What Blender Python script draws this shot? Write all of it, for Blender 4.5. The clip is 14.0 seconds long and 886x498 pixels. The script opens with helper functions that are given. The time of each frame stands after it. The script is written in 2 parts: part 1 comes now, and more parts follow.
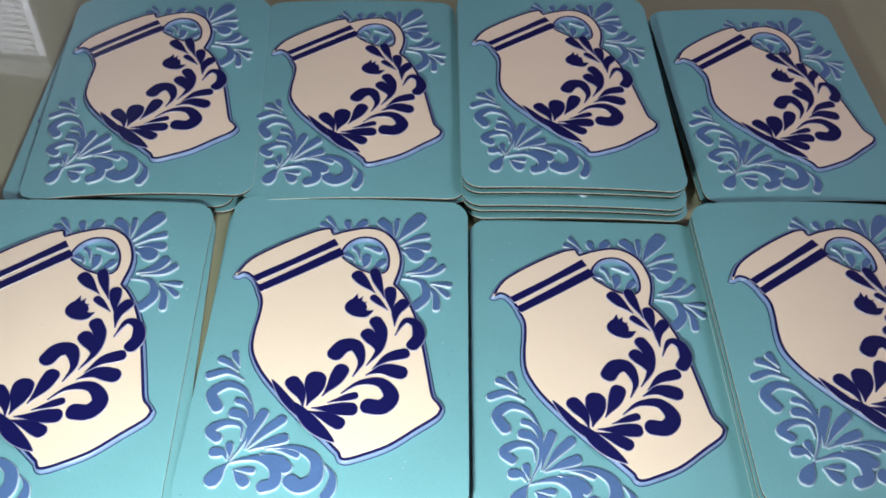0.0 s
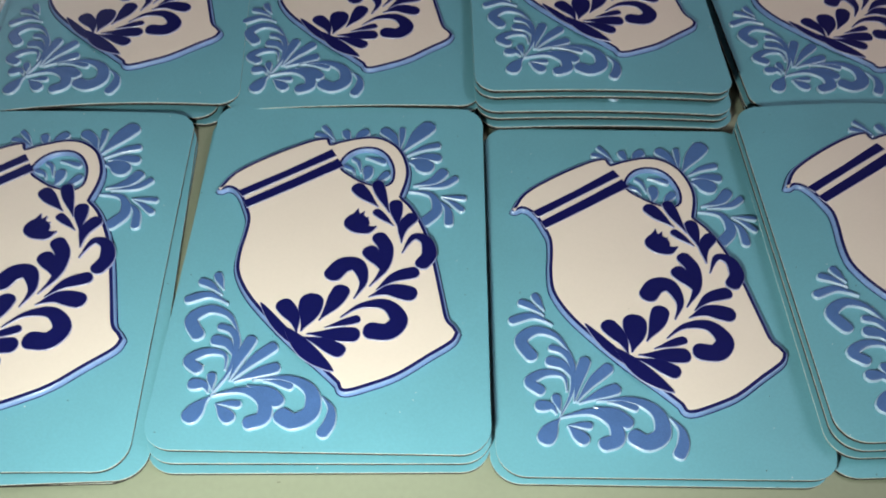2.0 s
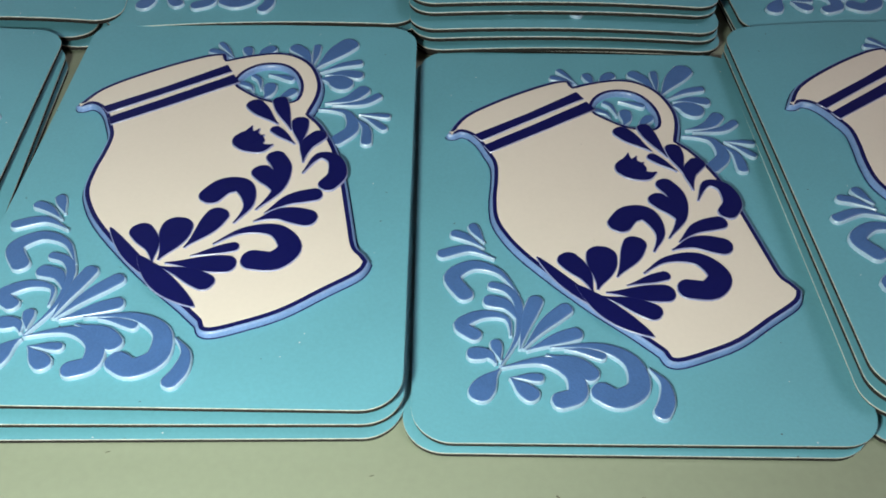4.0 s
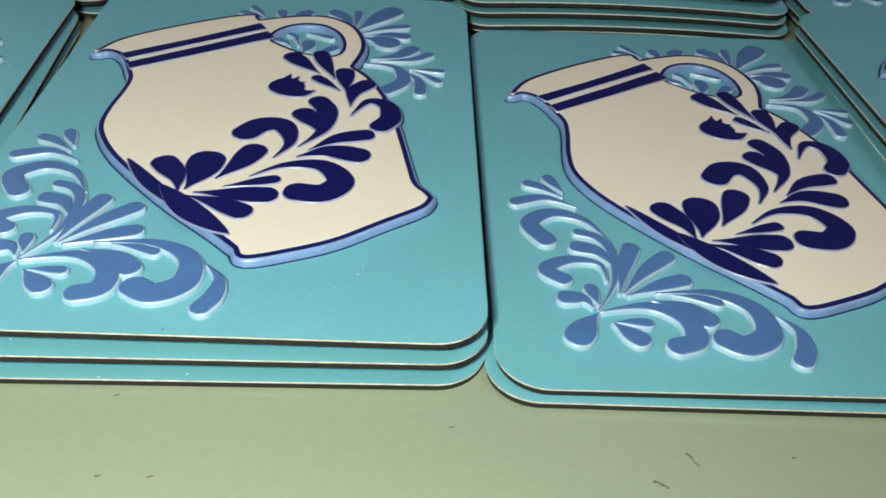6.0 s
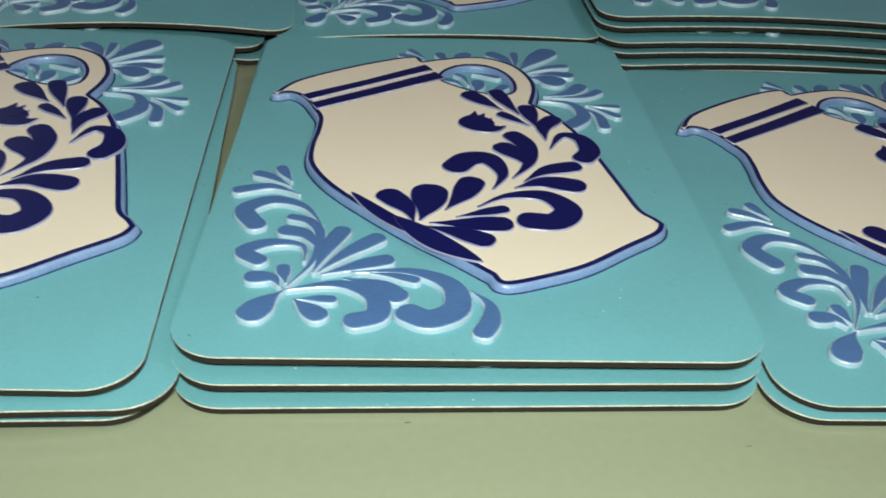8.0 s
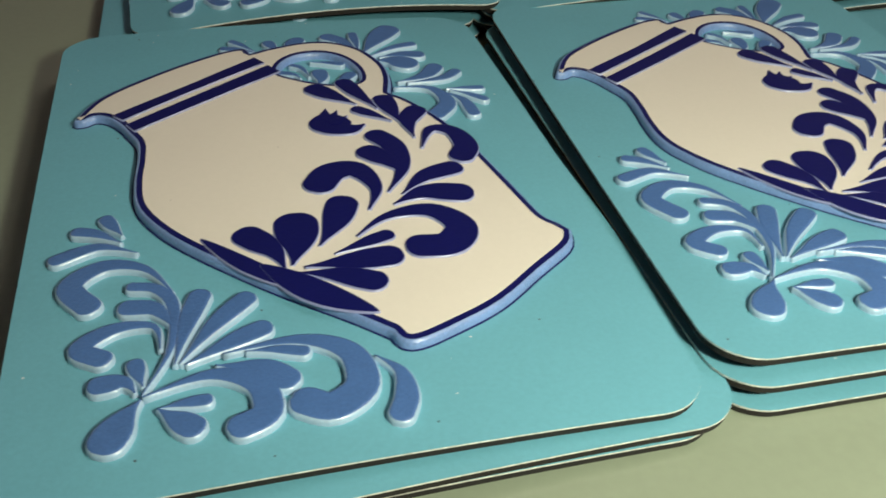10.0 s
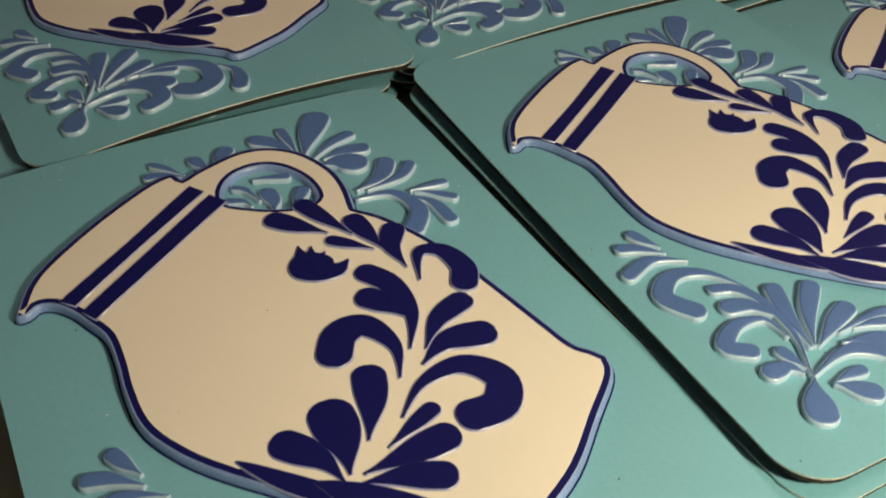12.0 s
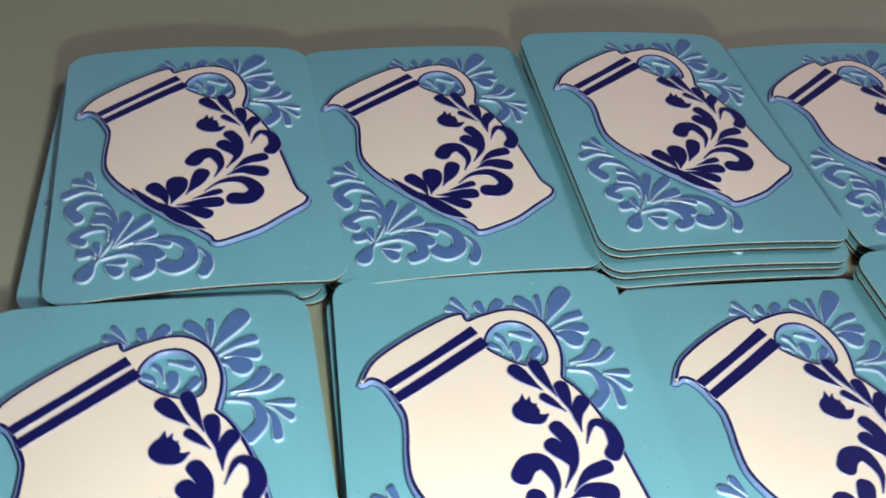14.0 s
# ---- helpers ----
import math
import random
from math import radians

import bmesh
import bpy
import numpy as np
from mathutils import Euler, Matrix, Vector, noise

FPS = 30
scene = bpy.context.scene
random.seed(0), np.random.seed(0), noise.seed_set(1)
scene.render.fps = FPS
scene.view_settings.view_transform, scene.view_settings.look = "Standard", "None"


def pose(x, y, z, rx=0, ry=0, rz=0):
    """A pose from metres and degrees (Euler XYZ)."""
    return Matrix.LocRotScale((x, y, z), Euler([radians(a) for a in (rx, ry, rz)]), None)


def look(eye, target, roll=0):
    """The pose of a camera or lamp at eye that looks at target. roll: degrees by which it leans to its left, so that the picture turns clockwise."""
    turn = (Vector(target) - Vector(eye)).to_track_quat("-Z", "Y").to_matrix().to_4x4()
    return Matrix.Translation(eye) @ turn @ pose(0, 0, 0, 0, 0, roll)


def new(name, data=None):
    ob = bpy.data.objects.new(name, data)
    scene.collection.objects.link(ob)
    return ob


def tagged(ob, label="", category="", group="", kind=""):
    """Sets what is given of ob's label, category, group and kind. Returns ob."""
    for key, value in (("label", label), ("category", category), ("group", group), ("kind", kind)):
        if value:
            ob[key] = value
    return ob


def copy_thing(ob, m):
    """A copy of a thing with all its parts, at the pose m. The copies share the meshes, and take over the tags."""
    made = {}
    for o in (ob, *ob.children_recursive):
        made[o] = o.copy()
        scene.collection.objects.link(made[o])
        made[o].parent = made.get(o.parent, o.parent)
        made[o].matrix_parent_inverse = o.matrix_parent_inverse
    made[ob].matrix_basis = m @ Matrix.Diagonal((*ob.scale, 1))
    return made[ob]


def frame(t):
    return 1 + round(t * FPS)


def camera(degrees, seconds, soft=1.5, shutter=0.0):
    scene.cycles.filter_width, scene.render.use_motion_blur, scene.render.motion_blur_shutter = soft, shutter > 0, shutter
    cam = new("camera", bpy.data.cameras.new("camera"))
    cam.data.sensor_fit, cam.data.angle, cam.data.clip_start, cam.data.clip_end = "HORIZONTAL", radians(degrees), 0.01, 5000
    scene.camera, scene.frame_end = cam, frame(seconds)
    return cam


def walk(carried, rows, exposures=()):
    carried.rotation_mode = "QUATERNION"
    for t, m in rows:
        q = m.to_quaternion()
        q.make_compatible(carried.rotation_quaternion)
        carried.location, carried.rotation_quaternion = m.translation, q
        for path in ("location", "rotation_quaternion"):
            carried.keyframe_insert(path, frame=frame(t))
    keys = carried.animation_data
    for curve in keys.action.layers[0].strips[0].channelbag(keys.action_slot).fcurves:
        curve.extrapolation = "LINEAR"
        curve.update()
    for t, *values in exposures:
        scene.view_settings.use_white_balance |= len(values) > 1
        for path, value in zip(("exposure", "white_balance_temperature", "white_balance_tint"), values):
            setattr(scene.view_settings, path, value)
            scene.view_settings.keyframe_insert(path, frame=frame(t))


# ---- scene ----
cam = camera(51.93, 14.0, 1.7, 0.3)
PATH = [
    (0, (0.01292, 0.01107, 0.16424), (0.00279, 0.14263, 0.01394), 3.68),
    (0.5, (0.01306, 0.01036, 0.16269), (0.00303, 0.14186, 0.01234), 3.59),
    (1, (0.01356, 0.01073, 0.16182), (0.00342, 0.14153, 0.01086), 3.49),
    (1.5, (0.01177, 0.01283, 0.15145), (0.00079, 0.14271, -0.00024), 2.95),
    (2, (0.01200, 0.01777, 0.13635), (0.00091, 0.14510, -0.01748), 2.44),
    (2.5, (0.01698, 0.02393, 0.12139), (0.00678, 0.14885, -0.03447), 2.35),
    (2.7, (0.01864, 0.02599, 0.11429), (0.00824, 0.15217, -0.04053), 2.08),
    (4.8, (0.02489, 0.02487, 0.08242), (0.01121, 0.17612, -0.04771), 2.96),
    (5, (0.02287, 0.02422, 0.07861), (0.00858, 0.17791, -0.04858), 3.24),
    (5.5, (0.02148, 0.02321, 0.06967), (0.00896, 0.18029, -0.05350), 3.70),
    (6, (0.01400, 0.02362, 0.06214), (0.00444, 0.18325, -0.05796), 4.14),
    (6.5, (0.00775, 0.02440, 0.05791), (0.00014, 0.18623, -0.05937), 4.25),
    (7, (0.00206, 0.02487, 0.05631), (-0.00537, 0.18790, -0.05930), 3.70),
    (7.5, (-0.00513, 0.02182, 0.05747), (-0.01349, 0.18720, -0.05468), 3.72),
    (8, (-0.01352, 0.01905, 0.05770), (-0.01998, 0.18666, -0.05123), 3.57),
    (8.5, (-0.02969, 0.01999, 0.05829), (-0.03055, 0.18823, -0.04985), 3.29),
    (9, (-0.04569, 0.02206, 0.05836), (-0.04111, 0.18968, -0.05065), 3.06),
    (9.2, (-0.05042, 0.02255, 0.05830), (-0.04402, 0.18943, -0.05175), 2.81),
    (11.3, (-0.08851, 0.04060, 0.05250), (-0.04108, 0.18937, -0.07246), 1.84),
    (11.5, (-0.08781, 0.04373, 0.05637), (-0.03647, 0.19114, -0.06867), 1.74),
    (12, (-0.08522, 0.04778, 0.06940), (-0.03032, 0.19084, -0.05912), 0.93),
    (12.5, (-0.08265, 0.05221, 0.08054), (-0.02981, 0.19005, -0.05440), 1.39),
    (13, (-0.07658, 0.05025, 0.10516), (-0.02840, 0.18627, -0.03332), 3.79),
    (13.5, (-0.06477, 0.04533, 0.12738), (-0.02945, 0.18620, -0.01013), 6.29),
    (14, (-0.04348, 0.03692, 0.13037), (-0.02585, 0.18197, -0.00619), 7.67),
]
EXPOSURES = [(0.0, 0.64, 6700, 16), (1.5, 0.50, 6500, 14), (2.7, 0.22, 6350, 11), (4.8, 0.18, 6300, 9), (6.5, 0.10, 6650, 6), (7.5, 0.0, 6800, 6), (9.2, 0.16, 6650, 6),
             (11.3, 0.02, 8500, 10), (12.0, 0.02, 9000, 13), (12.5, 0.18, 8200, 12), (12.9, 0.38, 6900, 13), (13.5, 0.82, 6450, 14), (14.0, 0.90, 6400, 13)]
walk(cam, [(t, look(eye, target, roll)) for t, eye, target, roll in PATH], EXPOSURES)

# ---- light: a fixed spot in place of the phone's torch, dim daylight through a window ----
world = bpy.data.worlds.new("world")
world.use_nodes = True
scene.world = world
sky = world.node_tree.nodes.new("ShaderNodeTexSky")
sky.sky_type, sky.sun_disc = "NISHITA", False
sky.sun_elevation, sky.sun_rotation = radians(35), radians(200)
world.node_tree.links.new(sky.outputs["Color"], world.node_tree.nodes["Background"].inputs["Color"])
world.node_tree.nodes["Background"].inputs["Strength"].default_value = 0.1

# stays put near the eye; the torch it stands for travels with the camera
TORCH = (-0.009, 0.004, 0.086)
torch_data = bpy.data.lights.new("torch", "SPOT")
torch_data.energy, torch_data.color, torch_data.shadow_soft_size = 0.76, (0.97, 1.0, 0.88), 0.008
torch_data.spot_size, torch_data.spot_blend = radians(140), 1.0
torch = new("torch", torch_data)
torch.matrix_world = look(TORCH, (-0.01, 0.12, 0.0))

window_data = bpy.data.lights.new("window_light", "AREA")
window_data.shape, window_data.size, window_data.size_y = "RECTANGLE", 1.2, 1.4
window_data.energy, window_data.color = 13.0, (0.84, 0.90, 1.0)
window_light = new("window_light", window_data)

# added fill for the room's pinkish ambient light, high on the right; no known fixture
fill_data = bpy.data.lights.new("ambient_fill", "AREA")
fill_data.shape, fill_data.size, fill_data.size_y = "RECTANGLE", 0.8, 0.8
fill_data.energy, fill_data.color = 13.0, (1.0, 0.84, 0.90)
ambient_fill = new("ambient_fill", fill_data)
ambient_fill.matrix_world = look((1.45, 0.40, 2.14), (1.45, 0.40, 0.0))


# ---- materials ----
def material(name, colour, rough, vary=0.06, grain=1800.0, stains=60.0, bump=0.05, coat=0.0, metal=0.0, random_by=0.0, depth=0.00005, coat_rough=0.12, specks=0.0, shine=0.5):
    """A painted or printed surface: fine grain, broad stains, relief; sizes by noise scale per metre."""
    mat = bpy.data.materials.new(name)
    mat.use_nodes = True
    nodes, links = mat.node_tree.nodes, mat.node_tree.links
    bsdf = nodes["Principled BSDF"]
    bsdf.inputs["Roughness"].default_value = rough
    bsdf.inputs["Metallic"].default_value = metal
    bsdf.inputs["Specular IOR Level"].default_value = shine
    bsdf.inputs["Coat Weight"].default_value = coat
    bsdf.inputs["Coat Roughness"].default_value = coat_rough
    where = nodes.new("ShaderNodeNewGeometry")
    fine, broad = nodes.new("ShaderNodeTexNoise"), nodes.new("ShaderNodeTexNoise")
    fine.inputs["Scale"].default_value, fine.inputs["Detail"].default_value = grain, 4.0
    broad.inputs["Scale"].default_value, broad.inputs["Detail"].default_value = stains, 5.0
    for n in (fine, broad):
        links.new(where.outputs["Position"], n.inputs["Vector"])
    both = nodes.new("ShaderNodeMix")
    both.inputs["Factor"].default_value = 0.5
    links.new(fine.outputs["Fac"], both.inputs["A"])
    links.new(broad.outputs["Fac"], both.inputs["B"])
    ramp = nodes.new("ShaderNodeMapRange")
    ramp.inputs["From Min"].default_value, ramp.inputs["From Max"].default_value = 0.3, 0.7
    ramp.inputs["To Min"].default_value, ramp.inputs["To Max"].default_value = 1.0 - vary, 1.0 + vary
    links.new(both.outputs["Result"], ramp.inputs["Value"])
    value = ramp.outputs["Result"]
    if random_by:
        info = nodes.new("ShaderNodeObjectInfo")
        spread = nodes.new("ShaderNodeMapRange")
        spread.inputs["To Min"].default_value, spread.inputs["To Max"].default_value = 1.0 - random_by, 1.0 + random_by
        links.new(info.outputs["Random"], spread.inputs["Value"])
        times = nodes.new("ShaderNodeMath")
        times.operation = "MULTIPLY"
        links.new(value, times.inputs[0])
        links.new(spread.outputs["Result"], times.inputs[1])
        value = times.outputs["Value"]
    tint = nodes.new("ShaderNodeHueSaturation")
    tint.inputs["Color"].default_value = (*colour, 1.0)
    links.new(value, tint.inputs["Value"])
    shade = tint.outputs["Color"]
    if specks:
        # sparse dark dust: the hearts of some cells
        cells = nodes.new("ShaderNodeTexVoronoi")
        cells.inputs["Scale"].default_value = 500.0
        links.new(where.outputs["Position"], cells.inputs["Vector"])
        near = nodes.new("ShaderNodeMath")
        near.operation = "LESS_THAN"
        near.inputs[1].default_value = specks
        links.new(cells.outputs["Distance"], near.inputs[0])
        few = nodes.new("ShaderNodeMath")
        few.operation = "GREATER_THAN"
        few.inputs[1].default_value = 0.70
        split = nodes.new("ShaderNodeSeparateColor")
        links.new(cells.outputs["Color"], split.inputs["Color"])
        links.new(split.outputs["Red"], few.inputs[0])
        both_on = nodes.new("ShaderNodeMath")
        both_on.operation = "MULTIPLY"
        links.new(near.outputs["Value"], both_on.inputs[0])
        links.new(few.outputs["Value"], both_on.inputs[1])
        dust = nodes.new("ShaderNodeMix")
        dust.data_type = "RGBA"
        sort = nodes.new("ShaderNodeMapRange")
        sort.inputs["From Min"].default_value, sort.inputs["From Max"].default_value = 0.49, 0.51
        sort.inputs["To Min"].default_value, sort.inputs["To Max"].default_value = 0.05, 0.75
        links.new(split.outputs["Green"], sort.inputs["Value"])
        links.new(sort.outputs["Result"], dust.inputs[7])
        links.new(both_on.outputs["Value"], dust.inputs[0])
        links.new(shade, dust.inputs[6])
        shade = dust.outputs[2]
    links.new(shade, bsdf.inputs["Base Color"])
    relief = nodes.new("ShaderNodeBump")
    relief.inputs["Strength"].default_value, relief.inputs["Distance"].default_value = bump, depth
    links.new(fine.outputs["Fac"], relief.inputs["Height"])
    links.new(relief.outputs["Normal"], bsdf.inputs["Normal"])
    return mat


TEAL = material("teal_print", (0.155, 0.440, 0.530), 0.45, 0.07, 2200, 60, 0.40, 0.04, random_by=0.03, specks=0.055)
CREAM = material("cream_print", (0.85, 0.79, 0.68), 0.45, 0.02, 1500, 90, 0.20, 0.04, specks=0.030)
NAVY = material("navy_print", (0.006, 0.008, 0.100), 0.38, 0.10, 2400, 200, 0.30, 0.0, shine=0.25)
BLUE = material("cornflower_print", (0.072, 0.17, 0.41), 0.42, 0.14, 3400, 250, 0.8, 0.10, depth=0.00008)
PALE = material("pale_relief_side", (0.43, 0.61, 0.76), 0.30, 0.14, 3800, 300, 1.0, 0.25, shine=1.0)
RIM = material("blue_relief_side", (0.21, 0.34, 0.63), 0.32, 0.22, 3800, 300, 1.0, 0.30, shine=1.0, depth=0.00008)
LEAF_SIDE = material("pale_leaf_side", (0.30, 0.33, 0.55), 0.32, 0.06, 3000, 300, 0.6, 0.15, shine=1.0)
BACK = material("magnet_sheet", (0.016, 0.014, 0.011), 0.85, 0.25, 2500, 300, 0.6)
CORE = material("white_card_core", (0.76, 0.75, 0.66), 0.75, 0.40, 2600, 700, 0.5)
LACQUER = material("table_lacquer", (0.315, 0.365, 0.262), 0.30, 0.05, 900, 14, 0.02, 1.0, coat_rough=0.03)
# faint wiping streaks along the table
lac_nodes, lac_links = LACQUER.node_tree.nodes, LACQUER.node_tree.links
streak_place, streak_map, streaks, streak_range = (lac_nodes.new(n) for n in ("ShaderNodeNewGeometry", "ShaderNodeMapping", "ShaderNodeTexNoise", "ShaderNodeMapRange"))
streak_map.inputs["Scale"].default_value = (5.0, 110.0, 1.0)
streak_map.inputs["Rotation"].default_value = (0.0, 0.0, radians(-5))
streaks.inputs["Scale"].default_value, streaks.inputs["Detail"].default_value = 1.0, 1.0
streak_range.inputs["From Min"].default_value, streak_range.inputs["From Max"].default_value = 0.35, 0.75
streak_range.inputs["To Min"].default_value, streak_range.inputs["To Max"].default_value = 0.285, 0.32
lac_links.new(streak_place.outputs["Position"], streak_map.inputs["Vector"])
lac_links.new(streak_map.outputs["Vector"], streaks.inputs["Vector"])
lac_links.new(streaks.outputs["Fac"], streak_range.inputs["Value"])
lac_links.new(streak_range.outputs["Result"], lac_nodes["Principled BSDF"].inputs["Roughness"])
WOOD = material("table_wood", (0.20, 0.13, 0.08), 0.5, 0.2, 300, 12, 0.3, depth=0.0005)
WALL = material("wall_paint", (0.56, 0.51, 0.50), 0.85, 0.04, 250, 4, 0.2, depth=0.0005)
CEILING = material("ceiling_paint", (0.72, 0.71, 0.69), 0.9, 0.03, 250, 4, 0.2, depth=0.0005)
FLOOR = material("floor_boards", (0.26, 0.19, 0.13), 0.5, 0.2, 120, 6, 0.2, depth=0.0005)
BLIND = material("blind_slat", (0.80, 0.81, 0.82), 0.6, 0.03, 400, 20, 0.1)
through_slat = BLIND.node_tree.nodes.new("ShaderNodeBsdfTranslucent")
through_slat.inputs["Color"].default_value = (0.75, 0.77, 0.80, 1.0)
slat_mix = BLIND.node_tree.nodes.new("ShaderNodeMixShader")
slat_mix.inputs["Fac"].default_value = 0.5
BLIND.node_tree.links.new(BLIND.node_tree.nodes["Principled BSDF"].outputs["BSDF"], slat_mix.inputs[1])
BLIND.node_tree.links.new(through_slat.outputs["BSDF"], slat_mix.inputs[2])
BLIND.node_tree.links.new(slat_mix.outputs["Shader"], BLIND.node_tree.nodes["Material Output"].inputs["Surface"])
LINT = material("lint", (0.12, 0.12, 0.08), 0.9, 0.2, 2500, 400, 0.3)
PLASTIC = material("white_plastic", (0.75, 0.75, 0.74), 0.4, 0.03, 900, 30, 0.1)


# ---- mesh helpers ----
def finish(name, bm, mats):
    me = bpy.data.meshes.new(name)
    bmesh.ops.recalc_face_normals(bm, faces=bm.faces)
    bm.to_mesh(me)
    bm.free()
    for m in mats if isinstance(mats, (list, tuple)) else [mats]:
        me.materials.append(m)
    return me


def part(name, bm, mats, parent, label=""):
    """Links a bmesh as one mesh object under a thing or a part."""
    ob = new(name, finish(name, bm, mats))
    ob.parent = parent
    return tagged(ob, label)


def box(x0, x1, y0, y1, z0, z1, bevel=0.0, bm=None):
    bm = bm or bmesh.new()
    made = bmesh.ops.create_cube(bm, size=1.0, matrix=Matrix.Translation(((x0 + x1) / 2, (y0 + y1) / 2, (z0 + z1) / 2)) @ Matrix.Diagonal((x1 - x0, y1 - y0, z1 - z0, 1)))
    if bevel:
        bmesh.ops.bevel(bm, geom=list({e for v in made["verts"] for e in v.link_edges}), offset=bevel, segments=2, affect="EDGES")
    return bm


def smooth_line(points, closed=False, steps=5):
    """A Catmull-Rom line through the points, in millimetres."""
    pts = [Vector(p) for p in points]
    n, out = len(pts), []
    for i in range(n if closed else n - 1):
        a, b, c, d = (pts[(i + k) % n] if closed else pts[min(max(i + k, 0), n - 1)] for k in (-1, 0, 1, 2))
        for j in range(steps):
            t = j / steps
            out.append(0.5 * (2 * b + (c - a) * t + (2 * a - 5 * b + 4 * c - d) * t * t + (3 * b - a - 3 * c + d) * t ** 3))
    if not closed:
        out.append(pts[-1])
    return out


def grown(loop, by):
    """A closed loop moved outwards (or inwards) by so many millimetres."""
    n, area = len(loop), sum(a.x * b.y - b.x * a.y for a, b in zip(loop, loop[1:] + loop[:1]))
    sign, out = (1 if area > 0 else -1), []
    for i in range(n):
        along = loop[(i + 1) % n] - loop[i - 1]
        along = along.normalized() if along.length > 1e-6 else Vector((1, 0))
        out.append(loop[i] + Vector((along.y, -along.x)) * by * sign)
    return out


HALF = 28.0


def laid(x, y, z, bend):
    """A point of a magnet in metres, from millimetres, on a sheet that is bent across its width and curled along its length."""
    return (x / 1000, y / 1000, (z + bend[0] * max(0.0, 1 - (x / HALF) ** 2) + bend[1] * (y / 40) ** 2) / 1000)


def slab(loops, rings, bend, cut=0.0):
    """A relief piece: loops (the first outer, others holes), rings of (growth, height). Sides take slot 0, the top slot 1."""
    bm = bmesh.new()
    top_edges = []
    for k, loop in enumerate(loops):
        previous = None
        for grow, z in rings:
            ring = [bm.verts.new((p.x, p.y, z)) for p in grown(loop, grow if k == 0 else -grow)]
            if previous:
                for i in range(len(ring)):
                    j = (i + 1) % len(ring)
                    bm.faces.new((previous[i], previous[j], ring[j], ring[i])).smooth = True
            previous = ring
        for i in range(len(previous)):
            top_edges.append(bm.edges.get((previous[i], previous[(i + 1) % len(previous)])) or bm.edges.new((previous[i], previous[(i + 1) % len(previous)])))
    filled = bmesh.ops.triangle_fill(bm, use_beauty=True, use_dissolve=False, edges=top_edges)
    for f in filled["geom"]:
        if isinstance(f, bmesh.types.BMFace):
            f.material_index = 1
    if cut:
        x = -24.0
        while x <= 24.0:
            bmesh.ops.bisect_plane(bm, geom=list(bm.verts) + list(bm.edges) + list(bm.faces), plane_co=(x, 0, 0), plane_no=(1, 0, 0))
            bmesh.ops.bisect_plane(bm, geom=list(bm.verts) + list(bm.edges) + list(bm.faces), plane_co=(0, x * 1.5, 0), plane_no=(0, 1, 0))
            x += cut
    for v in bm.verts:
        v.co = laid(*v.co, bend)
    return bm


def stroke(width, spine, grow):
    """The two edges of a brush stroke, from its thin root to its full round head; a negative width is pointed at both ends."""
    line = smooth_line(spine, steps=max(6, 20 // (len(spine) - 1)))
    n, left, right, reach = len(line), [], [], [0.0]
    for a, b in zip(line, line[1:]):
        reach.append(reach[-1] + (b - a).length)
    for i, p in enumerate(line):
        s = reach[i] / reach[-1]
        before, after = line[max(i - 2, 0)], line[min(i + 2, n - 1)]
        along = (line[min(i + 1, n - 1)] - line[max(i - 1, 0)]).normalized()
        across = Vector((-along.y, along.x))
        if width < 0:
            r = 0.05 - width * math.sin(math.pi * min(1.0, s)) ** 0.8
        else:
            r = width * (0.05 + 0.95 * math.sin(min(1.0, s * 1.15) * math.pi / 2) ** 1.55)
        r = max(r + grow, 0.03)
        # the inner side of a tight curl is kept from folding over itself
        u, v = p - before, after - p
        curl = (u.x * v.y - u.y * v.x) / max(1e-6, (u.length * v.length * (u + v).length) / 2)
        inner = min(r, 0.9 / abs(curl)) if abs(curl) > 1e-4 else r
        left.append(p + across * (inner if curl > 0 else r))
        right.append(p - across * (inner if curl < 0 else r))
    along, full = (line[-1] - line[-2]).normalized(), max(max(width, 0.05) + grow, 0.03)
    across = Vector((-along.y, along.x))
    for k in range(1, 6):
        a = math.pi / 2 * k / 6
        middle = line[-1] + along * full * 0.9 * math.sin(a)
        left.append(middle + across * full * math.cos(a))
        right.append(middle - across * full * math.cos(a))
    return left, right


def petal(width, spine, rings, bend):
    """A raised brush stroke with soft shoulders: sides in slot 0, the last shoulder and the top in slot 1."""
    bm, before = bmesh.new(), None
    for k, (grow, z) in enumerate(rings):
        left, right = stroke(width, spine, grow)
        left, right = ([bm.verts.new(laid(p.x, p.y, z, bend)) for p in side] for side in (left, right))
        if before:
            made = [bm.faces.new((a[i], b[i], b[i + 1], a[i + 1])) for a, b in ((before[0], left), (right, before[1])) for i in range(len(left) - 1)]
            made.append(bm.faces.new((before[0][0], before[1][0], right[0], left[0])))
            made.append(bm.faces.new((before[1][-1], before[0][-1], left[-1], right[-1])))
            for f in made:
                f.smooth, f.material_index = True, int(k == len(rings) - 1)
        before = (left, right)
    for i in range(len(before[0]) - 1):
        bm.faces.new((before[0][i], before[1][i], before[1][i + 1], before[0][i + 1])).material_index = 1
    return bm


def ring(inner, outer, z0, z1, bend):
    """A thin raised line between two closed loops."""
    bm = bmesh.new()
    rows = [[bm.verts.new(laid(p.x, p.y, z, bend)) for p in loop] for loop, z in ((outer, z0), (outer, z1), (inner, z1))]
    for a, b in zip(rows, rows[1:]):
        for i in range(len(a)):
            j = (i + 1) % len(a)
            bm.faces.new((a[i], a[j], b[j], b[i]))
    return bm


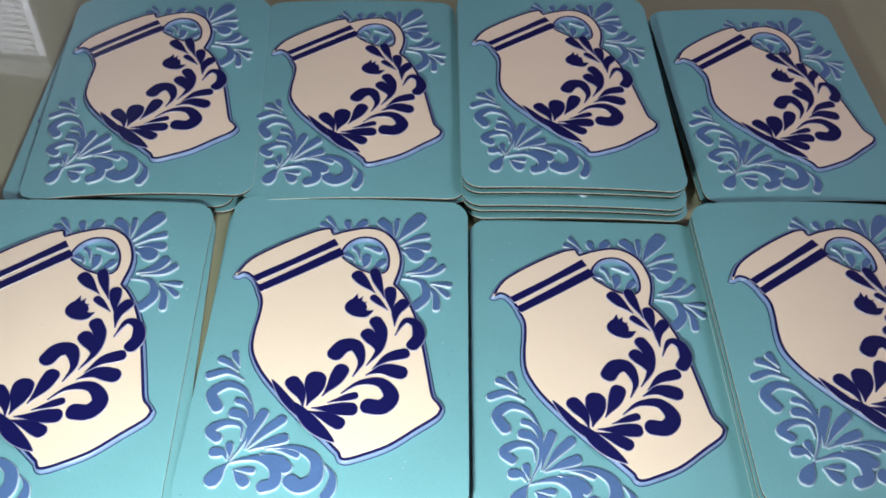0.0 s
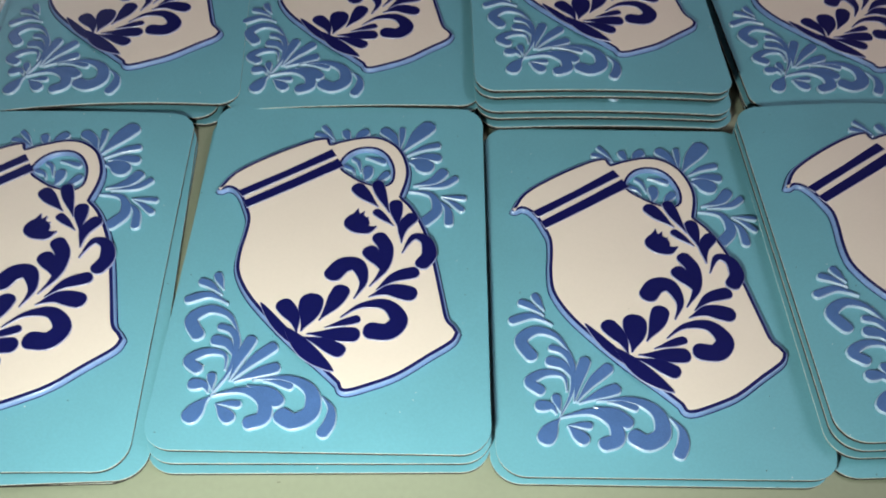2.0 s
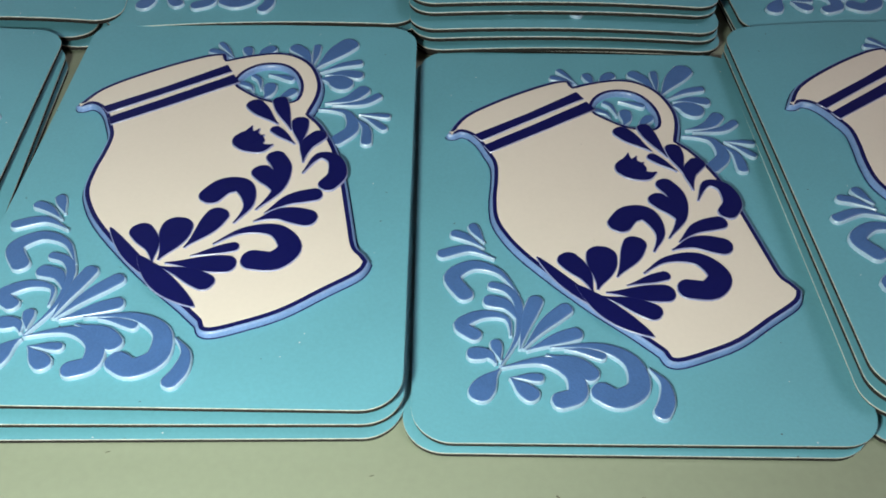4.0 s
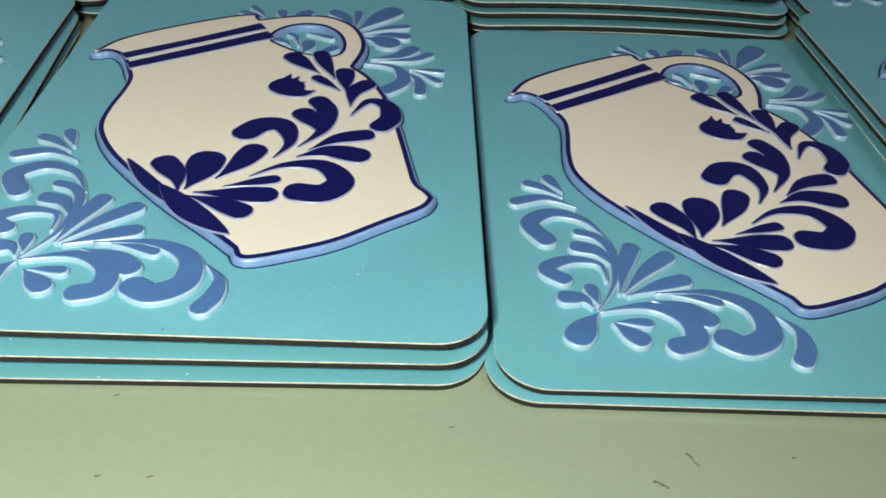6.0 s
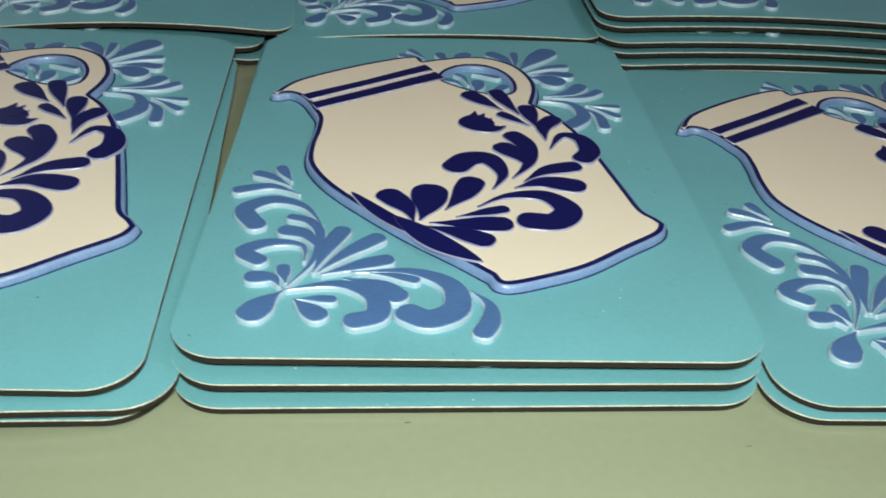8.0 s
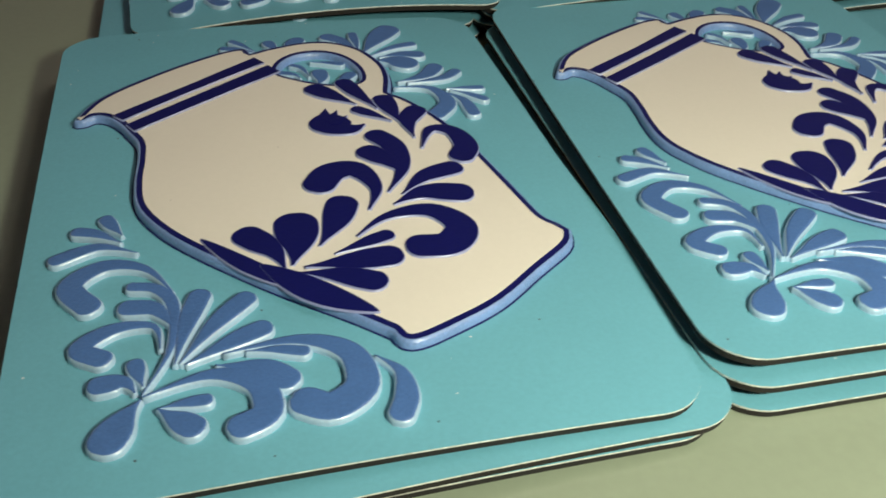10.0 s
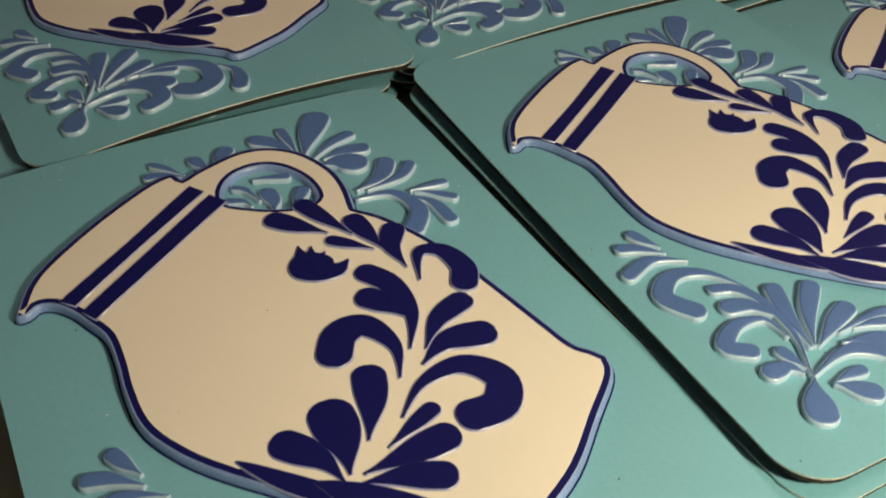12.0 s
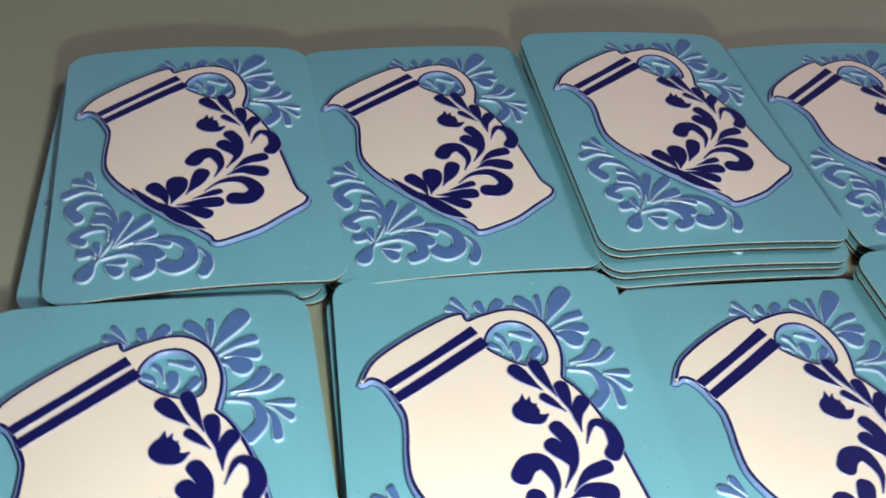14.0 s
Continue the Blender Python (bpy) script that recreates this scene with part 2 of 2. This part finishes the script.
# ---- the magnet's design, in millimetres from its middle ----
SPOUT = [(-18.5, 10.8), (-19.5, 13.3), (-20.8, 15.2), (-22.2, 15.9), (-23.4, 15.3), (-24.4, 15.4)]
LIP = [(-24.4, 15.4), (-21.6, 20.4), (-15.0, 25.4), (-8.0, 29.4), (-4.7, 30.5), (-3.5, 30.2), (-3.1, 28.7)]
HANDLE = [(-3.1, 28.7), (-0.6, 29.8), (4.3, 31.0), (8.1, 30.3), (11.3, 27.4), (13.0, 22.6), (13.0, 18.5), (11.9, 14.1)]
SHOULDER = [(11.9, 14.1), (14.1, 11.3), (16.5, 6.0), (18.2, -0.5), (19.9, -10.2), (20.7, -14.6), (21.8, -16.2), (22.6, -17.6)]
FOOT = [(22.6, -17.6), (21.5, -19.8), (17.3, -22.9), (12.2, -26.6), (7.2, -28.8), (4.1, -29.8), (2.6, -29.5), (2.0, -28.2)]
BELLY = [(2.0, -28.2), (-1.1, -25.1), (-5.6, -21.0), (-10.3, -16.1), (-14.6, -11.0), (-17.0, -7.0), (-18.1, -3.6), (-18.1, 0.7), (-17.7, 4.3), (-17.6, 8.1), (-18.5, 10.8)]
HANDLE_HOLE = [(-0.5, 22.2), (0.6, 25.3), (3.1, 27.1), (6.2, 27.0), (8.4, 25.0), (9.6, 21.6), (9.3, 18.1), (7.2, 17.2), (4.2, 18.2), (1.8, 19.8)]
BANDS = [[(-20.3, 15.1), (-11.4, 20.8), (-2.8, 26.9), (-1.7, 25.0), (-10.5, 19.3), (-19.1, 13.6)],
         [(-18.8, 12.5), (-10.0, 18.3), (-1.4, 24.2), (-0.1, 22.1), (-9.0, 16.3), (-17.9, 10.7)]]
SPRAY_LOW = [
    (-0.75, (-3.6, -22.1), (-8.8, -16.7), (-12.4, -11.8)),
    (1.35, (-5.5, -18.2), (-6.2, -15.2), (-8.2, -12.3)),
    (1.85, (-4.8, -17.8), (-3.9, -14.8), (-3.5, -11.5)),
    (1.4, (-1.9, -15.5), (0.2, -12.1), (1.5, -9.1)),
    (0.7, (-0.8, -17.0), (2.4, -15.9), (4.6, -15.2)),
    (1.3, (-3.8, -18.3), (0.4, -18.4), (4.1, -18.4)),
    (1.2, (-4.5, -19.0), (-1.1, -20.1), (1.9, -21.7)),
    (-1.25, (-7.6, -17.0), (-3.3, -22.0), (1.3, -25.8)),
    (1.5, (1.8, -14.8), (5.3, -12.2), (9.7, -12.0), (12.0, -15.1), (10.3, -17.7), (7.4, -17.6)),
    (1.4, (6.5, -10.3), (10.0, -8.8), (13.7, -9.5)),
]
SPRAY_HIGH = [
    (1.1, (7.8, -8.7), (10.8, -5.9), (14.3, -4.7)),
    (1.5, (3.9, -10.7), (5.4, -7.0), (4.2, -3.2), (1.6, -3.1), (-0.1, -5.2)),
    (1.2, (6.5, -8.0), (9.0, -3.8), (9.2, 0.8), (7.9, 3.5)),
    (1.3, (8.9, -5.1), (8.0, -2.3), (6.3, 0.1)),
    (1.95, (7.2, 6.3), (5.4, 5.6), (3.1, 7.4)),
    (0.55, (3.5, 10.8), (3.3, 9.8), (3.0, 8.6)),
    (0.6, (4.7, 10.1), (4.2, 9.1), (3.5, 8.0)),
    (0.6, (5.6, 8.6), (4.8, 8.0), (3.9, 7.2)),
    (1.2, (7.3, 11.3), (4.8, 14.1), (3.2, 16.1)),
    (1.0, (9.5, 9.8), (7.9, 14.2), (7.0, 17.1)),
    (0.7, (10.4, 6.5), (8.8, 8.2), (7.1, 9.9)),
    (1.1, (11.3, 6.0), (10.9, 9.5), (10.7, 11.9)),
    (1.1, (12.0, 2.3), (12.2, 6.1), (13.8, 8.5)),
    (1.2, (12.2, -0.1), (14.2, 3.7), (16.6, 2.9), (17.2, -0.4), (16.0, -2.6)),
]
CORNER_LOW = [
    (1.5, (-18.5, -30.6), (-19.7, -32.0), (-21.0, -34.1)),
    (0.6, (-17.1, -31.9), (-15.4, -31.8), (-13.7, -31.9)),
    (1.1, (-17.3, -31.9), (-16.1, -33.2), (-14.9, -34.4)),
    (1.2, (-18.4, -30.4), (-13.2, -29.3), (-9.7, -31.2), (-9.3, -34.3), (-11.4, -35.3)),
    (1.2, (-12.7, -28.4), (-9.2, -29.6), (-7.4, -31.3)),
    (0.6, (-10.2, -27.4), (-7.9, -27.7), (-5.6, -28.5)),
    (1.45, (-12.0, -27.2), (-6.0, -27.0), (-2.1, -29.3), (-1.7, -33.2), (-4.3, -35.0), (-6.3, -34.0)),
    (1.0, (-0.1, -30.4), (1.5, -32.6), (1.4, -35.2), (0.5, -37.0)),
]
CORNER_SIDE = [
    (1.0, (-15.8, -27.5), (-14.6, -23.0), (-13.2, -19.4)),
    (1.0, (-15.4, -27.5), (-12.5, -23.7), (-9.4, -20.8)),
    (1.0, (-15.0, -27.7), (-11.2, -25.9), (-8.5, -24.9)),
    (0.6, (-18.4, -30.2), (-16.0, -25.4), (-15.5, -20.2), (-16.7, -17.5), (-18.8, -16.6)),
    (1.15, (-15.4, -18.3), (-17.6, -14.3), (-21.2, -12.9), (-24.1, -15.1), (-22.5, -18.3)),
    (0.8, (-18.2, -11.7), (-21.7, -9.8), (-25.4, -10.8)),
    (0.7, (-19.6, -9.7), (-21.9, -7.6), (-23.6, -6.8)),
    (0.7, (-19.5, -8.5), (-20.4, -6.7), (-21.0, -5.3)),
    (0.95, (-16.8, -25.4), (-17.2, -22.4), (-20.4, -21.8), (-23.1, -23.5), (-21.4, -25.2)),
    (1.0, (-15.6, -23.0), (-17.0, -20.2), (-19.2, -19.4)),
    (1.0, (-18.9, -29.8), (-19.7, -28.4), (-21.6, -28.2)),
    (0.7, (-18.3, -29.3), (-18.6, -27.8), (-18.8, -26.6)),
]
CORNER_TOP = [
    (0.6, (-2.2, 29.5), (-4.4, 31.2), (-6.2, 31.8)),
    (0.5, (-2.4, 30.0), (-3.7, 32.3), (-4.9, 33.9)),
    (0.8, (0.7, 29.6), (0.1, 31.0), (-0.3, 32.4)),
    (1.0, (1.7, 29.8), (2.5, 31.4), (3.7, 32.5)),
    (1.1, (10.9, 27.8), (9.5, 31.1), (7.8, 32.9)),
    (0.6, (11.0, 27.5), (11.3, 30.5), (11.4, 33.5)),
    (1.7, (11.5, 26.8), (14.2, 31.1), (16.7, 34.3)),
    (0.7, (12.4, 25.8), (15.7, 28.0), (18.7, 28.9)),
    (1.0, (13.3, 25.1), (16.1, 25.7), (18.7, 25.3)),
]
CORNER_FAR = [
    (1.8, (12.6, 24.0), (14.5, 23.9), (16.4, 22.8)),
    (1.1, (13.9, 17.5), (17.7, 18.8), (19.8, 21.2)),
    (0.7, (15.0, 17.0), (19.8, 17.8), (22.2, 19.6)),
    (1.1, (13.0, 16.0), (17.4, 15.2), (18.6, 11.2), (16.3, 8.2)),
    (0.8, (18.3, 14.2), (20.6, 11.6), (20.9, 7.9)),
    (0.5, (19.4, 14.6), (21.6, 14.6), (23.9, 14.4)),
    (0.6, (19.8, 14.3), (21.5, 13.2), (23.4, 11.4)),
    (1.0, (4.0, 18.3), (4.7, 20.0), (4.8, 21.9)),
    (0.8, (6.2, 17.6), (7.4, 19.3), (8.5, 20.6)),
    (0.5, (4.1, 25.1), (5.9, 24.7), (7.9, 23.9)),
    (0.5, (2.2, 20.4), (1.7, 21.7), (0.2, 22.6)),
    (0.4, (3.4, 21.0), (2.8, 23.7), (1.8, 24.7)),
]


def jug_loop():
    line = []
    for piece in (SPOUT, LIP, HANDLE, SHOULDER, FOOT, BELLY):
        line += smooth_line(piece, steps=4)[:-1]
    return line


THICK, RELIEF = 0.92, 0.94  # a sheet, the jug's face above it, mm


def board_loop(shift):
    w, h, r, line = 27.85, 40.5, 5.0, []
    for cx, cy, a0 in ((w - r, h - r, 0), (r - w, h - r, 90), (r - w, r - h, 180), (w - r, r - h, 270)):
        line += [Vector((cx + r * math.cos(radians(a0 + a)), 0.3 + cy + r * math.sin(radians(a0 + a)))) for a in range(0, 91, 10)]
    return [Matrix.Rotation(radians(shift[2]), 2) @ p + Vector(shift[:2]) for p in line]


def closed_slab(loop, z0, z1, bend):
    """A sheet with a bottom face, cut in strips so that it can bend."""
    bm = bmesh.new()
    low, high = [bm.verts.new((p.x, p.y, z0)) for p in loop], [bm.verts.new((p.x, p.y, z1)) for p in loop]
    bm.faces.new(low[::-1])
    bm.faces.new(high)
    for i in range(len(loop)):
        j = (i + 1) % len(loop)
        bm.faces.new((low[i], low[j], high[j], high[i]))
    for k in range(-8, 9):
        bmesh.ops.bisect_plane(bm, geom=list(bm.verts) + list(bm.edges) + list(bm.faces), plane_co=(k * 3.0, 0, 0), plane_no=(1, 0, 0))
        bmesh.ops.bisect_plane(bm, geom=list(bm.verts) + list(bm.edges) + list(bm.faces), plane_co=(0, k * 4.8, 0), plane_no=(0, 1, 0))
    for v in bm.verts:
        v.co = laid(*v.co, bend)
    return bm


def build_magnet(bend, relief=True, shift=(0.0, 0.0, 0.0)):
    """One magnet: dark sheet, white card, teal print, and the raised jug and scrolls."""
    magnet = new("fridge_magnet")
    line = board_loop(shift)
    part("backing", closed_slab(grown(line, -0.12), 0.0, 0.73, bend), BACK, magnet, "dark brown magnetic sheet")
    part("core", closed_slab(grown(line, 0.01), 0.73, 0.88, bend), CORE, magnet, "white cut card edge")
    part("face", closed_slab(line, 0.88, THICK, bend), TEAL, magnet, "teal printed face")
    if not relief:
        return magnet
    loop = jug_loop()
    hole = smooth_line(HANDLE_HOLE, closed=True, steps=3)
    part("foot_line", ring(grown(loop, 0.0), grown(loop, 0.42), THICK, THICK + 0.05, bend), NAVY, magnet, "thin navy line round the jug")
    jug = part("jug", slab([loop, hole], [(0.25, THICK), (0.23, THICK + 0.28), (0.17, THICK + 0.58), (0.07, THICK + 0.78), (-0.06, THICK + 0.87), (-0.16, THICK + 0.89)], bend, 4.0), [RIM, NAVY], magnet, "raised jug with blue sides and navy outline")
    part("glaze", slab([grown(loop, -0.72), grown(hole, 0.62)], [(0.0, THICK + 0.84), (-0.04, THICK + RELIEF)], bend, 4.0), [NAVY, CREAM], jug, "cream jug face")
    for band in BANDS:
        part("band", slab([[Vector(p) for p in band]], [(0.05, THICK + 0.90), (-0.05, THICK + 1.11)], bend, 4.0), [LEAF_SIDE, NAVY], jug, "navy neck band")
    for k, (width, *spine) in enumerate(SPRAY_LOW + SPRAY_HIGH):
        top = THICK + 1.10 + 0.006 * k
        part("leaf", petal(width * 1.13, spine, [(0.15, THICK + 0.90), (0.12, top - 0.12), (0.03, top - 0.03), (-0.12, top)], bend), [LEAF_SIDE, NAVY], jug)
    for k, (width, *spine) in enumerate(CORNER_LOW + CORNER_SIDE + CORNER_TOP + CORNER_FAR):
        top = THICK + 0.62 + 0.012 * (k % 5)
        part("petal", petal(width * 0.97, spine, [(0.20, THICK), (0.19, top - 0.34), (0.13, top - 0.17), (0.02, top - 0.06), (-0.20, top)], bend), [PALE, BLUE], magnet)
    return magnet


# ---- room ----
def room():
    x0, x1, y0, y1, z0, z1 = -3.2, 2.2, -2.2, 2.4, -0.74, 2.16
    t = 0.12
    tagged(new("floor", finish("floor", box(x0 - t, x1 + t, y0 - t, y1 + t, z0 - t, z0), FLOOR)), "brown wooden floor of the room", "floor", kind="structure")
    tagged(new("ceiling", finish("ceiling", box(x0 - t, x1 + t, y0 - t, y1 + t, z1, z1 + t), CEILING)), "plain white painted ceiling", "ceiling", kind="structure")
    for name, b in (("wall_south", (x0, x1, y0 - t, y0, z0, z1)), ("wall_west", (x0 - t, x0, y0 - t, y1 + t, z0, z1)), ("wall_east", (x1, x1 + t, y0 - t, y1 + t, z0, z1))):
        tagged(new(name, finish(name, box(*b), WALL)), "plain grey painted room wall", "wall", kind="structure")
    wx0, wx1, wz0, wz1 = WINDOW
    bm = bmesh.new()
    for b in ((x0, wx0, y1, y1 + t, z0, z1), (wx1, x1, y1, y1 + t, z0, z1), (wx0, wx1, y1, y1 + t, z0, wz0), (wx0, wx1, y1, y1 + t, wz1, z1)):
        box(*b, bm=bm)
    tagged(new("wall_north", finish("wall_north", bm, WALL)), "grey painted wall with a window opening", "wall", kind="structure")
    window = tagged(new("window_1"), "white framed window behind a slatted blind", "window", kind="structure")
    for b in ((wx0, wx0 + 0.05, y1 + 0.03, y1 + 0.09, wz0, wz1), (wx1 - 0.05, wx1, y1 + 0.03, y1 + 0.09, wz0, wz1), (wx0 + 0.05, wx1 - 0.05, y1 + 0.03, y1 + 0.09, wz0, wz0 + 0.05), (wx0 + 0.05, wx1 - 0.05, y1 + 0.03, y1 + 0.09, wz1 - 0.05, wz1)):
        part("window_frame", box(*b, bevel=0.004), PLASTIC, window)
    blind = tagged(new("window_blind"), "white slatted blind hung in the window", "blind")
    z = wz0 + 0.06
    while z < wz1 - 0.06:
        bm = box(wx0 + 0.06, wx1 - 0.06, -0.0125, 0.0125, -0.0008, 0.0008)
        bmesh.ops.transform(bm, matrix=pose(0, y1 + 0.012, z, 58), verts=bm.verts)
        part("slat", bm, BLIND, blind)
        z += 0.025
    part("headrail", box(wx0 + 0.05, wx1 - 0.05, y1 - 0.01, y1 + 0.026, wz1 - 0.05, wz1 - 0.01), PLASTIC, blind, "white headrail")
    window_light.matrix_world = look(((wx0 + wx1) / 2, y1 + 0.11, (wz0 + wz1) / 2), ((wx0 + wx1) / 2, 0.0, (wz0 + wz1) / 2))


WINDOW = (-2.85, -1.555, 0.45, 1.965)
room()


# ---- table ----
def table():
    thing = tagged(new("table"), "grey-green lacquered table with a glossy worn top", "table")
    part("tabletop", box(-0.6, 0.8, -0.35, 0.55, -0.03, 0.0, 0.002), LACQUER, thing, "glossy grey-green lacquered top")
    for x in (-0.55, 0.75):
        for y in (-0.3, 0.5):
            part("leg", box(x - 0.03, x + 0.03, y - 0.03, y + 0.03, -0.74, -0.03, 0.003), WOOD, thing)
    return thing


table()

# ---- stacks of magnets: middle, turn, lean of the top one (degrees about x and y), bend and curl (mm), spacing, and each lower one's shift (mm, mm, degrees), top first ----
STACKS = {
    "front_a": (-74.45, 111.37, 10.99, (1.00, 0.43), (0.7, -0.45), 2.18, [(1.5, -1.7, 2.0), (0.8, -1.0, 1.2)]),
    "front_b": (-16.87, 122.12, 6.98, (0.12, -0.40), (0.0, 0.28), 2.06, [(-0.5, -0.8, 1.1), (-0.8, -1.4, 1.5)]),
    "front_c": (40.67, 127.61, 6.91, (0.10, -0.70), (0.0, 0.0), 1.30, [(-1.1, -0.7, 0.2)]),
    "front_d": (94.21, 137.74, 7.95, (-1.0, -1.2), (1.4, 0.0), 2.02, [(-0.1, -0.3, 0.1), (-0.3, -0.6, 0.0), (-0.6, -3.0, 0.3)]),
    "rear_a": (-80.42, 193.73, 11.53, (0.88, -0.50), (1.9, -0.30), 2.60, [(-3.0, -0.4, -3.0), (-1.0, 0.3, -4.0)]),
    "rear_b": (-27.67, 202.09, 9.03, (0.98, -1.05), (1.05, -0.35), 1.77, [(0.3, -0.4, 0.4), (-0.5, 0.4, -0.6), (0.4, -0.2, 0.8)]),
    "rear_c": (27.45, 211.18, 8.65, (0.64, 0.07), (0.95, 0.25), 1.77, [(-0.2, -0.1, 0.2), (0.2, -2.8, -0.2), (0.3, -2.8, 0.1), (0.6, -3.6, 0.5), (0.8, -2.0, 0.0)]),
    "rear_d": (86.05, 220.33, 9.51, (0.69, -1.0), (0.98, 0.0), 2.2, [(-0.8, -0.2, 0.5), (0.4, -0.6, -0.4)]),
}
LABELS = {
    "top": "teal fridge magnet with a raised cream jug on a stack",
    "under": "teal fridge magnet with a raised jug, covered by others",
    "bare": "teal fridge magnet lying flat under another one",
}
CUT = {"front_a": (-0.3, -0.2, -2.3), "front_b": (0.0, 0.0, -0.6), "front_c": (-1.2, -0.8, -0.4), "front_d": (-1.4, -0.3, -0.8), "rear_a": (0.1, 0.0, -0.7), "rear_c": (-0.6, -0.7, -1.2)}  # how far a card is cut off its print, mm and degrees
PROTOTYPES = {}
for key, (mx, my, turn, lean, bend, spacing, shifts) in STACKS.items():
    count = len(shifts) + 1
    for level, (dx, dy, dturn) in enumerate([(0.0, 0.0, 0.0)] + shifts):
        relief = level == 0 or spacing > 1.5
        z = (count - 1 - level) * spacing / 1000
        part_lean = (count - 1 - level) / (count - 1)
        at = pose(mx / 1000, my / 1000, z, 0, 0, turn) @ pose(0, 0, 0, lean[0] * part_lean, lean[1] * part_lean) @ pose(dx / 1000, dy / 1000, 0, 0, 0, dturn)
        kind = ((bend[0], round(bend[1] * part_lean, 2)), relief, CUT.get(key, (0.0, 0.0, 0.0)))
        if kind in PROTOTYPES:
            magnet = copy_thing(PROTOTYPES[kind], at)
        else:
            magnet = PROTOTYPES[kind] = build_magnet(*kind)
            magnet.matrix_basis = at
        tagged(magnet, LABELS["top" if level == 0 else "under" if relief else "bare"], "fridge magnet", "stacked fridge magnets")


# ---- lint and crumbs on the table ----
def lint(x, y, length, turn, seed):
    rng = random.Random(seed)
    bm = bmesh.new()
    px, py, a = 0.0, 0.0, radians(turn)
    for k in range(5):
        r = length * (0.16 - 0.02 * k) * rng.uniform(0.5, 1.0)
        bmesh.ops.create_icosphere(bm, subdivisions=1, radius=1.0, matrix=Matrix.Translation((px, py, 0.00008)) @ Matrix.Rotation(a, 4, "Z") @ Matrix.Diagonal((length * 0.16, r * 0.9, 0.00006, 1)))
        a += rng.uniform(-0.6, 0.6)
        px, py = px + math.cos(a) * length * 0.2, py + math.sin(a) * length * 0.2
    ob = tagged(new("lint", finish("lint", bm, LINT)), "tiny dark fleck of lint on the table", "lint", "lint on the table")
    ob.matrix_basis = pose(x, y, 0.0)


for i, (x, y, length, turn) in enumerate([(0.0337, 0.0798, 0.0010, -50), (0.0343, 0.0789, 0.0006, -60), (0.0306, 0.0762, 0.0014, -38), (0.0124, 0.0796, 0.0005, 20), (-0.0182, 0.0787, 0.0005, 70), (-0.0163, 0.0698, 0.0006, -40), (-0.0120, 0.0703, 0.0005, 10), (0.0432, 0.0807, 0.0006, 80)]):
    lint(x, y, length, turn, i)
